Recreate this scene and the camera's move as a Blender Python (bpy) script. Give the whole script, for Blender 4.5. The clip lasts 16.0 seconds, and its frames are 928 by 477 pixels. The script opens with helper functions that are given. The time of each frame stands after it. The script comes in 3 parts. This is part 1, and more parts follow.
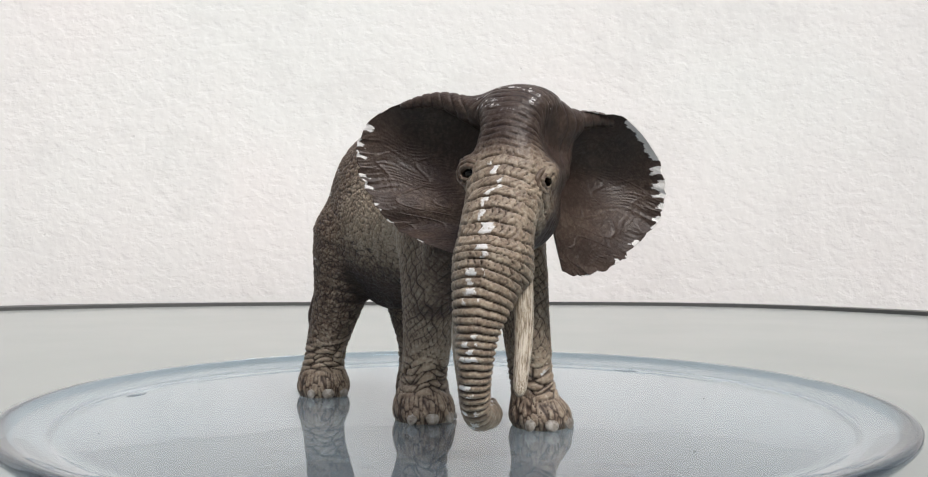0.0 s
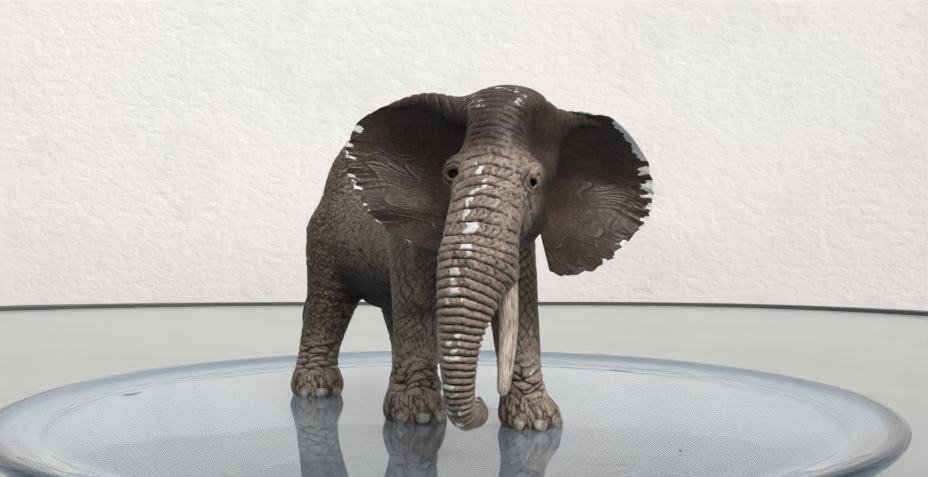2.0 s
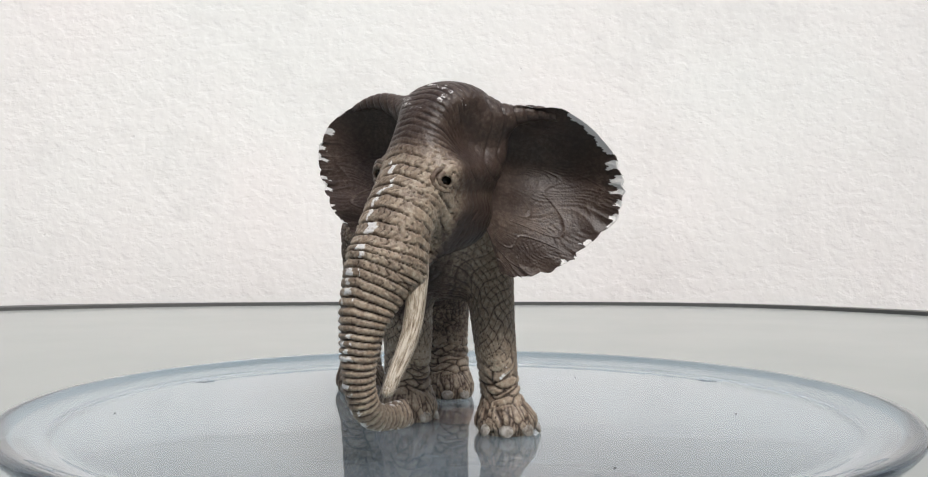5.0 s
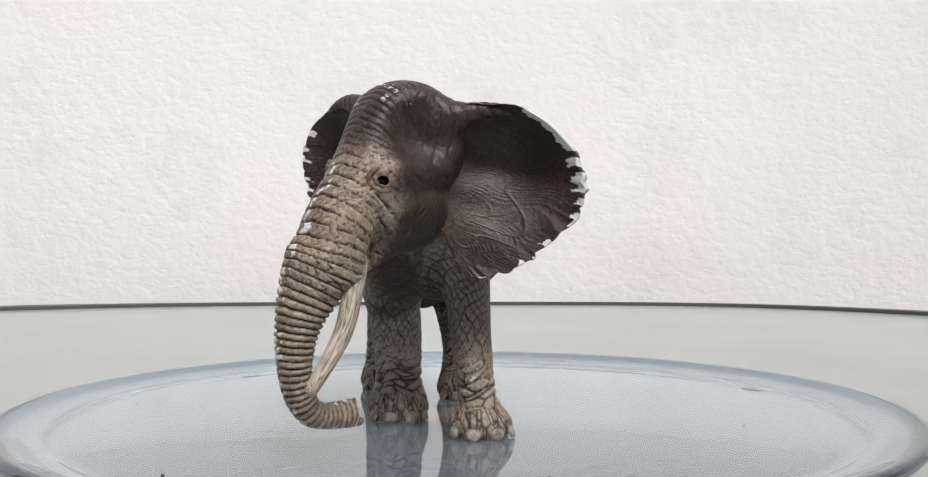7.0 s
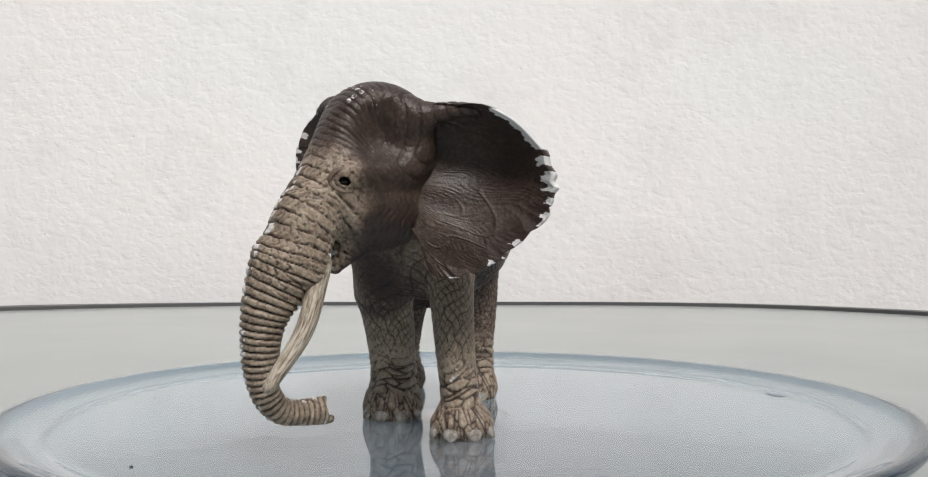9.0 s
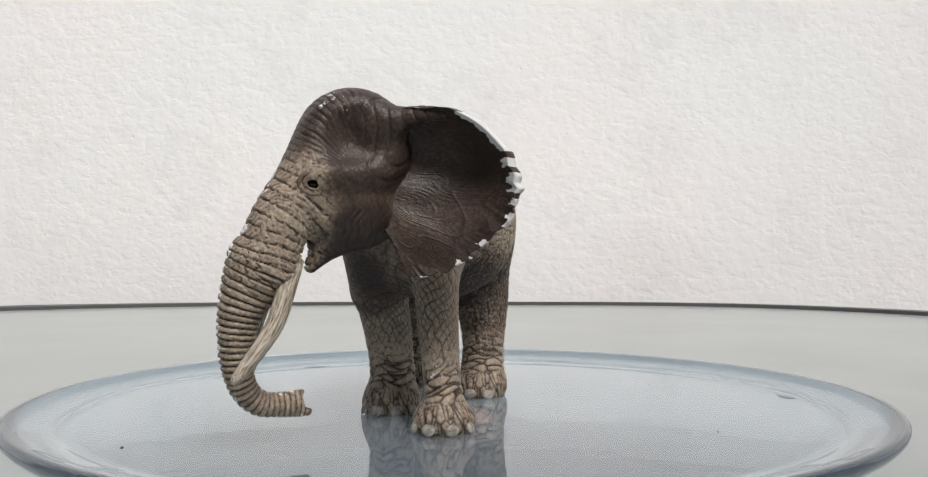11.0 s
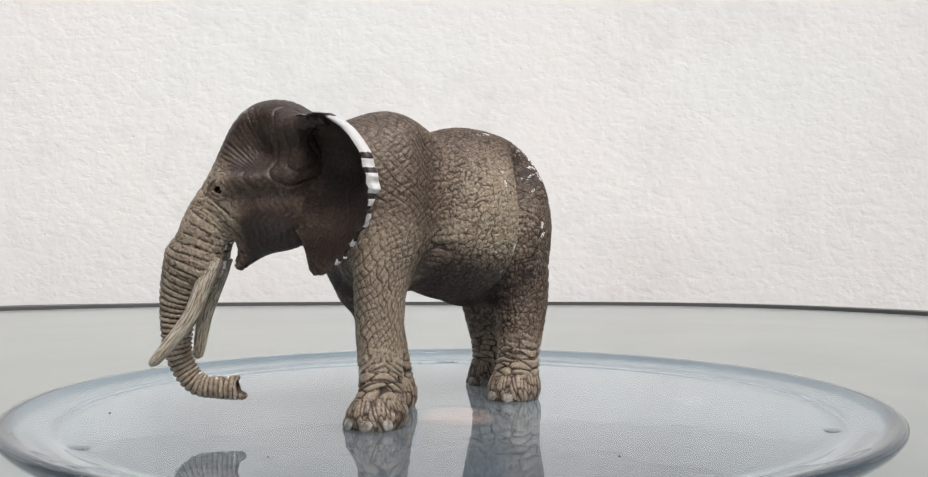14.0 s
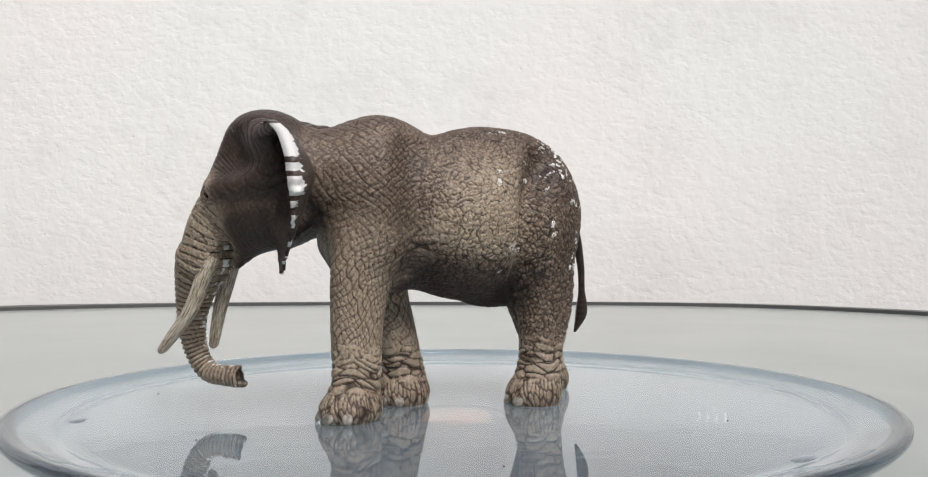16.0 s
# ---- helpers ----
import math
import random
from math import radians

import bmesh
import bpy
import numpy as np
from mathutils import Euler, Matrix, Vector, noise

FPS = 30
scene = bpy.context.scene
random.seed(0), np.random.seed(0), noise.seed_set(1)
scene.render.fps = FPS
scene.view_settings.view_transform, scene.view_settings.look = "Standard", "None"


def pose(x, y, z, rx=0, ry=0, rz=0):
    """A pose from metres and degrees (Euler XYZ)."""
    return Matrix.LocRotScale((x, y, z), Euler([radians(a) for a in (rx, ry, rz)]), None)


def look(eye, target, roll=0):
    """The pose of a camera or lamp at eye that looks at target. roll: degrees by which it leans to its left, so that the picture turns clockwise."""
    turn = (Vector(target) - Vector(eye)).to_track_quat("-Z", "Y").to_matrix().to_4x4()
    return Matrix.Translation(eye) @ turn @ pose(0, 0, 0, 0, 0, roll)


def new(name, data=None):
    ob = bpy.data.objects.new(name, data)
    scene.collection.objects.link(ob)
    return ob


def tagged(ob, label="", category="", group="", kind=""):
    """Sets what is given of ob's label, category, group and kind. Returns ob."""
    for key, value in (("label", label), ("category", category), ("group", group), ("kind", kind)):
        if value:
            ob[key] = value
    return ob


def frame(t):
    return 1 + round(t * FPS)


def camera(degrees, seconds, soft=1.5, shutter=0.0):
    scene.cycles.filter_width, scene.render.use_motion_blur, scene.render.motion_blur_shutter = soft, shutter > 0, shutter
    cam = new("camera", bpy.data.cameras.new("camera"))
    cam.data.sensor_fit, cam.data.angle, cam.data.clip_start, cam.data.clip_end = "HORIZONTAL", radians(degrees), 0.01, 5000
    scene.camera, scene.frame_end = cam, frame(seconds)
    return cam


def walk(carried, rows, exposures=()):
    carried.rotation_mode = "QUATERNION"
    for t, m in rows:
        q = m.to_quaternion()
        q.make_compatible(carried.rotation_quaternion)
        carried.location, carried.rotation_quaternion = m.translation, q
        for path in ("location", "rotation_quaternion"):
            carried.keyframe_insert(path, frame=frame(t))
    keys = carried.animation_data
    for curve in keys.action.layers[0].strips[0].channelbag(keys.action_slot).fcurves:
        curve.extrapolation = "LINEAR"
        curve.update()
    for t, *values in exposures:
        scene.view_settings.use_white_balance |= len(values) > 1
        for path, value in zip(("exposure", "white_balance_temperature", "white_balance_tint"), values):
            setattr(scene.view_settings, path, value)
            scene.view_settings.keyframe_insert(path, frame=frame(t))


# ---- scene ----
S = 0.315  # metres from the lens to the turning axis
cam = camera(52.19, 16.0, soft=1.15)
EYE = (0.00754 * S, -S, 0.17059 * S)
walk(cam, [(t, pose(*EYE, 90.475, 0, 0)) for t in (0.0, 16.0)], [(0.0, 0.32), (7.0, 0.33), (9.0, 0.22), (12.5, 0.25), (16.0, 0.27)])

# ---- light: overcast daylight from above and in front ----
world = bpy.data.worlds.new("sky")
scene.world = world
world.use_nodes = True
wn = world.node_tree.nodes
sky = wn.new("ShaderNodeTexSky")
sky.sky_type = "NISHITA"
sky.sun_disc = False
sky.sun_elevation, sky.sun_rotation = radians(49), radians(160)
sky.air_density, sky.dust_density = 1.0, 4.0
wn["Background"].inputs["Strength"].default_value = 0.10
world.node_tree.links.new(sky.outputs[0], wn["Background"].inputs["Color"])
sun = new("sun", bpy.data.lights.new("sun", "SUN"))
sun.data.energy, sun.data.angle, sun.data.color = 2.1, radians(28), (1.0, 0.991, 0.985)
sun.matrix_world = look((0.45, -1.24, 1.50), (0, 0, 0))


# ---- materials ----
class Nodes:
    """Short ways to write a node material."""

    def __init__(self, name):
        self.mat = bpy.data.materials.new(name)
        self.mat.use_nodes = True
        self.tree = self.mat.node_tree
        self.bsdf = self.tree.nodes["Principled BSDF"]

    def add(self, kind, **values):
        n = self.tree.nodes.new("ShaderNode" + kind)
        for k, v in values.items():
            n.inputs[k].default_value = v
        return n

    def link(self, a, b):
        self.tree.links.new(a, b)

    def set(self, **values):
        for k, v in values.items():
            self.bsdf.inputs[k.replace("_", " ")].default_value = v
        return self

    def coord(self):
        return self.add("TexCoord").outputs["Object"]

    def noise(self, scale, detail=4.0, rough=0.6, vec=None):
        n = self.add("TexNoise", Scale=scale, Detail=detail, Roughness=rough)
        self.link(vec or self.coord(), n.inputs["Vector"])
        return n.outputs["Fac"]

    def cells(self, scale, feature="DISTANCE_TO_EDGE", vec=None, random=1.0):
        n = self.add("TexVoronoi", Scale=scale, Randomness=random)
        n.feature = feature
        self.link(vec or self.coord(), n.inputs["Vector"])
        return n.outputs["Distance"]

    def ramp(self, fac, *stops):
        n = self.add("ValToRGB")
        e = n.color_ramp.elements
        while len(e) < len(stops):
            e.new(0.5)
        for i, (p, c) in enumerate(stops):
            e[i].position = p
            e[i].color = (c, c, c, 1) if isinstance(c, (int, float)) else (*c, 1)
        self.link(fac, n.inputs["Fac"])
        return n.outputs["Color"]

    def math(self, op, a, b=0.0, clamp=False):
        n = self.add("Math")
        n.operation, n.use_clamp = op, clamp
        for i, v in enumerate((a, b)):
            if isinstance(v, (int, float)):
                n.inputs[i].default_value = v
            else:
                self.link(v, n.inputs[i])
        return n.outputs[0]

    def mix(self, fac, a, b, blend="MIX"):
        n = self.add("Mix")
        n.data_type, n.blend_type = "RGBA", blend
        for i, v in ((0, fac), (6, a), (7, b)):
            if isinstance(v, (int, float)):
                n.inputs[i].default_value = v
            elif isinstance(v, tuple):
                n.inputs[i].default_value = (*v, 1)
            else:
                self.link(v, n.inputs[i])
        return n.outputs[2]

    def attr(self, name):
        n = self.add("Attribute")
        n.attribute_name = name
        return n.outputs["Fac"]

    def colour(self, c):
        self.link(c, self.bsdf.inputs["Base Color"])
        return self

    def bump(self, height, distance, strength=1.0):
        n = self.add("Bump", Distance=distance, Strength=strength)
        self.link(height, n.inputs["Height"])
        self.link(n.outputs[0], self.bsdf.inputs["Normal"])
        return self


def stucco():
    m = Nodes("rough_white_plaster")
    lie = m.add("Mapping")
    lie.inputs["Scale"].default_value = (1.0, 1.0, 1.55)
    m.link(m.coord(), lie.inputs["Vector"])
    hue = m.ramp(m.noise(2.2, 3, 0.5), (0.38, (0.868, 0.848, 0.836)), (0.62, (0.848, 0.864, 0.848)))
    stain = m.ramp(m.noise(7.0, 6, 0.7), (0.28, 0.91), (0.5, 1.0))
    # shallow trowel dents and a few deeper irregular holes, the holes darker in colour
    dents = m.ramp(m.noise(58, 3, 0.55, lie.outputs[0]), (0.30, 0.0), (0.50, 1.0))
    holes = m.ramp(m.noise(36, 4, 0.62, lie.outputs[0]), (0.235, 0.0), (0.31, 1.0))
    c = m.mix(1.0, m.mix(1.0, hue, stain, "MULTIPLY"), m.ramp(holes, (0.0, 0.88), (1.0, 1.0)), "MULTIPLY")
    m.colour(c).set(Roughness=0.92)
    lumps = m.math("ADD", m.math("MULTIPLY", m.noise(95, 4, 0.55), 0.30), m.math("MULTIPLY", m.noise(24, 3), 1.0))
    lumps = m.math("ADD", lumps, m.math("MULTIPLY", dents, 0.20))
    return m.bump(m.math("ADD", lumps, m.math("MULTIPLY", holes, 0.28)), 0.004, 0.44).mat


def table_glass():
    m = Nodes("pale_backed_glass")
    c = m.ramp(m.noise(6, 3), (0.3, (0.335, 0.362, 0.345)), (0.7, (0.372, 0.395, 0.376)))
    m.colour(c).set(Roughness=0.22, IOR=1.4)
    return m.mat


def clear_glass():
    m = Nodes("bluish_clear_glass")
    m.set(Base_Color=(0.615, 0.69, 0.75, 1), Roughness=0.02, IOR=1.5, Transmission_Weight=0.90)
    m.bump(m.noise(26, 3, 0.5), 0.0006, 0.12)
    return m.mat


def rim_glass():
    m = Nodes("blue_rim_glass")
    # deeper tint than the dish, standing for the darkening by refraction at the rim
    m.set(Base_Color=(0.47, 0.59, 0.70, 1), Roughness=0.02, IOR=1.5, Transmission_Weight=1.0)
    return m.mat


def plain(name, colour, rough=0.5):
    m = Nodes(name)
    m.set(Base_Color=(*colour, 1), Roughness=rough)
    return m.mat


def concrete():
    m = Nodes("grey_concrete")
    c = m.ramp(m.noise(5, 5), (0.3, (0.21, 0.212, 0.21)), (0.7, (0.29, 0.292, 0.29)))
    return m.colour(c).set(Roughness=0.9).bump(m.noise(60, 4), 0.004, 0.5).mat


CONCRETE, RIM_GLASS = concrete(), rim_glass()
STUCCO, TABLE, GLASS = stucco(), table_glass(), clear_glass()
def painted_skin():
    m = Nodes("painted_wrinkled_skin")
    relief, tone, wear = m.attr("relief"), m.attr("tone"), m.attr("wear")
    blot = m.noise(160, 4)
    grain = m.noise(900, 3)
    t = m.math("ADD", tone, m.math("MULTIPLY", m.math("SUBTRACT", blot, 0.5), 0.35))
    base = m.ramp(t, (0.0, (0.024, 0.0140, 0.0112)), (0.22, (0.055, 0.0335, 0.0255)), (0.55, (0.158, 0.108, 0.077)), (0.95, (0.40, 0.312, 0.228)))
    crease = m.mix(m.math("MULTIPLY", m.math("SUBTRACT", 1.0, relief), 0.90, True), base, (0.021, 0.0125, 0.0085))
    brush = m.math("MULTIPLY", m.math("POWER", relief, 3.0), m.ramp(grain, (0.42, 0.0), (0.64, 0.62)))
    dry = m.mix(m.math("MULTIPLY", brush, m.math("POWER", tone, 1.4)), crease, (0.55, 0.49, 0.38))
    gone = m.math("MULTIPLY", m.ramp(m.math("ADD", wear, m.math("MULTIPLY", m.math("SUBTRACT", m.noise(650, 4), 0.5), 1.1)), (0.42, 0.0), (0.56, 1.0)), 1.0)
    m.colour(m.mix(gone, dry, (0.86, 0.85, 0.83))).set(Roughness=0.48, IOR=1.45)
    m.set(Coat_Weight=0.06, Coat_Roughness=0.30)
    rough = m.ramp(blot, (0.3, 0.38), (0.7, 0.56))
    m.link(rough, m.bsdf.inputs["Roughness"])
    return m.bump(m.math("ADD", m.cells(1100), m.math("MULTIPLY", grain, 0.6)), 0.00020, 0.55).mat


def ivory():
    m = Nodes("streaked_ivory")
    lie = m.add("CombineXYZ")
    for k, n in enumerate(("round_x", "round_y", "lengthwise")):
        m.link(m.attr(n), lie.inputs[k])
    streak = m.noise(5.5, 6, 0.7, lie.outputs[0])
    c = m.ramp(streak, (0.36, (0.13, 0.09, 0.055)), (0.47, (0.40, 0.33, 0.24)), (0.58, (0.66, 0.60, 0.50)))
    return m.colour(c).set(Roughness=0.5).bump(streak, 0.0004, 0.7).mat


def nail():
    m = Nodes("grey_nail_paint")
    c = m.ramp(m.noise(500, 4), (0.35, (0.14, 0.115, 0.09)), (0.62, (0.40, 0.375, 0.34)))
    return m.colour(c).set(Roughness=0.45).bump(m.noise(900, 3), 0.0002, 0.6).mat


SKIN, IVORY, NAIL = painted_skin(), ivory(), nail()
EYE_BALL = plain("glossy_black", (0.006, 0.005, 0.004), 0.12)
RUBBER = plain("dark_rubber_trim", (0.075, 0.077, 0.076), 0.6)
ORANGE = plain("orange_plastic", (0.78, 0.45, 0.32), 0.4)
GLINT_WHITE = plain("white_glints", (0.75, 0.78, 0.8), 0.35)
DUST = plain("dark_dust", (0.03, 0.028, 0.025), 0.9)


# ---- building helpers ----
def mesh_from(name, verts, faces, smooth=True):
    me = bpy.data.meshes.new(name)
    me.from_pydata([tuple(v) for v in verts], [], [tuple(f) for f in faces])
    if smooth:
        me.shade_smooth()
    return me


def part(name, me, material, parent=None, label=""):
    ob = new(name, me)
    if not me.materials:
        me.materials.append(material)
    ob.parent = parent
    return tagged(ob, label)


def lathe(profile, n=128):
    """A closed solid of revolution from (radius, height) pairs; a radius of 0 closes to the axis."""
    verts, faces, rings = [], [], []
    for r, z in profile:
        if r == 0:
            rings.append([len(verts)])
            verts.append((0, 0, z))
        else:
            rings.append(list(range(len(verts), len(verts) + n)))
            verts += [(r * math.cos(2 * math.pi * k / n), r * math.sin(2 * math.pi * k / n), z) for k in range(n)]
    for a, b in zip(rings, rings[1:]):
        for k in range(n):
            j = (k + 1) % n
            if len(a) == 1:
                faces.append((a[0], b[k], b[j]))
            elif len(b) == 1:
                faces.append((a[k], b[0], a[j]))
            else:
                faces.append((a[k], b[k], b[j], a[j]))
    return verts, faces


def sphere(c, r, rot=None, n=20):
    bm = bmesh.new()
    m = Matrix.Translation(c) @ (rot.to_4x4() if rot else Matrix()) @ Matrix.Diagonal((*r, 1))
    bmesh.ops.create_uvsphere(bm, u_segments=n, v_segments=n // 2 + 2, radius=1.0, matrix=m)
    v = [tuple(x.co) for x in bm.verts]
    bm.verts.index_update()
    f = [tuple(x.index for x in p.verts) for p in bm.faces]
    bm.free()
    return v, f


def placed(points):
    """From the model's drawing space into the plate's space, in metres."""
    c, s = math.cos(radians(92)), math.sin(radians(92))
    p = np.asarray(points, float)
    return np.stack([c * p[:, 0] - s * p[:, 1], s * p[:, 0] + c * p[:, 1], p[:, 2]], 1) * S


# ---- wall and table ----
def build_setting():
    bm = bmesh.new()
    bmesh.ops.create_cube(bm, size=1.0, matrix=Matrix.Translation((0, 0.86 + 0.05, 0.6)) @ Matrix.Diagonal((6.0, 0.1, 3.2, 1)))
    me = bpy.data.meshes.new("wall_north")
    bm.to_mesh(me)
    tagged(part("wall_north", me, STUCCO), "rough white plastered wall behind the table", "wall", kind="structure")
    # unseen ground, grey rather than white so that less light bounces up
    bm = bmesh.new()
    bmesh.ops.create_grid(bm, x_segments=1, y_segments=1, size=6.0, matrix=Matrix.Translation((0, 0, -0.75)))
    me = bpy.data.meshes.new("ground")
    bm.to_mesh(me)
    tagged(part("ground", me, CONCRETE), "unseen grey concrete ground under the table", "ground", kind="structure")
    # unseen walls added to hold back low light, leaving it to fall from above
    for name, x, y, wide, deep in (("light_block_south", 0, -2.6, 6.0, 0.1), ("light_block_east", 2.6, -0.9, 0.1, 3.5), ("light_block_west", -2.6, -0.9, 0.1, 3.5)):
        bm = bmesh.new()
        bmesh.ops.create_cube(bm, size=1.0, matrix=Matrix.Translation((x, y, 0.85)) @ Matrix.Diagonal((wide, deep, 3.2, 1)))
        me = bpy.data.meshes.new(name)
        bm.to_mesh(me)
        tagged(part(name, me, CONCRETE), "unseen grey wall added to block low light", "wall", kind="structure")


TABLE_Z = -0.012


def table_outline(grow=0.0):
    pts = []
    for k in range(121):
        x = -0.9 + 1.8 * k / 120
        y = 0.745 - (0.225 * max(0.0, x / 0.48) ** 3.6 + 0.115 * max(0.0, -x / 0.5) ** 2.8)
        if y > -0.6:
            pts.append((x, y + grow))
    return pts + [(0.85, -0.75), (-0.85, -0.75)]


def slab(name, out, low, high):
    n = len(out)
    verts = [(x, y, z) for z in (low, high) for x, y in out]
    faces = [tuple(range(n, 2 * n))[::-1], tuple(range(n))]
    faces += [(k, k + n, (k + 1) % n + n, (k + 1) % n) for k in range(n)]
    me = mesh_from(name, verts, faces, False)
    bm = bmesh.new()
    bm.from_mesh(me)
    bmesh.ops.recalc_face_normals(bm, faces=bm.faces)
    bm.to_mesh(me)
    bm.free()
    return me


def build_table():
    table = tagged(new("glass_table"), "glass topped table with pale greenish backing and dark edge", "table")
    part("tabletop", slab("tabletop", table_outline(), TABLE_Z - 0.008, TABLE_Z), TABLE, table)
    edge = [p for p in table_outline() if p[1] > -0.55]
    band = edge + [(x, y + 0.006 + 0.03 * min(1.0, abs(x) / 0.45) ** 3) for x, y in edge[::-1]]
    part("edge_trim", slab("edge_trim", band, TABLE_Z - 0.03, TABLE_Z + 0.0035), RUBBER, table, "dark rubber edge trim")
    for x, y in ((-0.7, -0.6), (0.7, -0.6), (-0.55, 0.3), (0.52, 0.3)):
        v, f = lathe([(0, TABLE_Z - 0.008), (0.02, TABLE_Z - 0.008), (0.02, -0.75), (0, -0.75)], 24)
        leg = part("leg", mesh_from("leg", v, f), RUBBER, table)
        leg.location = (x, y, 0)


def build_plate():
    plate = tagged(new("glass_turntable_plate"), "clear bluish glass turntable plate lying on the table", "plate")
    prof = [(0, 0.0), (0.370, 0.0), (0.3805, 0.0001), (0.3835, 0.0003), (0.3875, 0.0008), (0.3925, 0.0012), (0.403, 0.0017), (0.413, 0.0026), (0.421, 0.0035), (0.4275, 0.0041), (0.4320, 0.0041),
            (0.4350, 0.0032), (0.4348, 0.0018), (0.429, -0.0004), (0.418, -0.0019), (0.403, -0.0034), (0.388, -0.0045), (0.372, -0.0050), (0, -0.0050)]
    v, f = lathe([(r * 1.022 * S, z) for r, z in prof], 256)
    me = mesh_from("dish", v, f)
    me.materials.append(GLASS)
    me.materials.append(RIM_GLASS)
    for p in me.polygons:
        p.material_index = int(p.center.to_2d().length > 0.416 * 1.022 * S)
    dish = part("dish", me, GLASS, plate, "smooth round glass dish with raised rim")
    dish.visible_shadow = False
    for g in (52, 165, 287):
        a = radians(g)
        v, f = sphere((0, 0, 0), (0.0028, 0.0056, 0.0006), None, 24)
        nub = part("nub", mesh_from("nub", v, f), GLASS, plate, "small raised glass nub")
        nub.location = (0.380 * S * math.cos(a), 0.380 * S * math.sin(a), -0.0001)
        nub.visible_shadow = False
        nub.rotation_euler = (0, 0, a)
    # raised writing too small to read: a dense block that trails off along the ring
    rng = random.Random(4)
    marks = [(g + 1.7 * k + rng.uniform(-0.4, 0.4), 0.254 + 0.0085 * row, 1.0) for g in (74,) for row in range(4) for k in range(7) if rng.random() < 0.85]
    marks += [(g + 1.6 * k, 0.272 + 0.008 * row, 0.55) for g in (88,) for row in range(2) for k in range(22) if rng.random() < 0.6]
    for g, r, big in marks:
        a = radians(g)
        v, f = sphere((0, 0, 0), (0.00042 * big, 0.0003 * big * rng.uniform(0.6, 1.8), 0.00012), None, 8)
        # clear raised glass, coloured white to stand for its glints
        bar = part("embossed_bar", mesh_from("embossed_bar", v, f), GLINT_WHITE, plate)
        bar.location = (r * S * math.cos(a), r * S * math.sin(a), 0.0)
        bar.rotation_euler = (0, 0, a)
    for x, y, r in ((-0.347, 0.068, 0.0006), (0.145, 0.30, 0.0004), (0.05, -0.28, 0.0004), (-0.22, -0.19, 0.0004), (0.27, -0.08, 0.0004), (-0.12, 0.33, 0.0004)):
        p = placed([(x, y, 0.0)])[0]
        v, f = sphere((0, 0, 0), (r, r * 0.8, r * 0.4), None, 8)
        d = part("dust_speck", mesh_from("dust_speck", v, f), DUST, plate)
        d.location = (p[0], p[1], 0.0001)
    return plate


def build_bearing():
    bearing = tagged(new("turntable_bearing"), "small orange plastic bearing under the glass plate", "bearing")
    v, f = lathe([(0, -0.0055), (0.004, -0.0055), (0.005, -0.0057), (0.0105, -0.0059), (0.0115, -0.0066), (0.0115, TABLE_Z), (0, TABLE_Z)], 48)
    part("disc", mesh_from("disc", v, f), ORANGE, bearing)
    v, f = lathe([(0.0165, -0.0068), (0.0170, -0.0060), (0.0180, -0.0068), (0.0180, TABLE_Z), (0.0165, TABLE_Z), (0.0165, -0.0068)], 64)
    part("collar", mesh_from("collar", v, f), GLASS, bearing, "clear collar")


# ---- the toy elephant ----
def on_body(f, v, z):
    l = v - 0.033
    return (-0.81 * f + 0.59 * l, -0.59 * f - 0.81 * l, z)


BODY_YAW, HEAD_YAW = math.atan2(-0.59, -0.81), radians(160)


def spline(pts, n):
    """Catmull-Rom curve through the points, n samples."""
    p = np.array(pts, float)
    p = np.vstack([2 * p[0] - p[1], p, 2 * p[-1] - p[-2]])
    out = []
    for t in np.linspace(0, len(pts) - 1 - 1e-9, n):
        i = int(t)
        u = t - i
        a, b, c, d = p[i:i + 4]
        out.append(0.5 * (2 * b + (c - a) * u + (2 * a - 5 * b + 4 * c - d) * u * u + (3 * b - a - 3 * c + d) * u ** 3))
    return np.array(out)


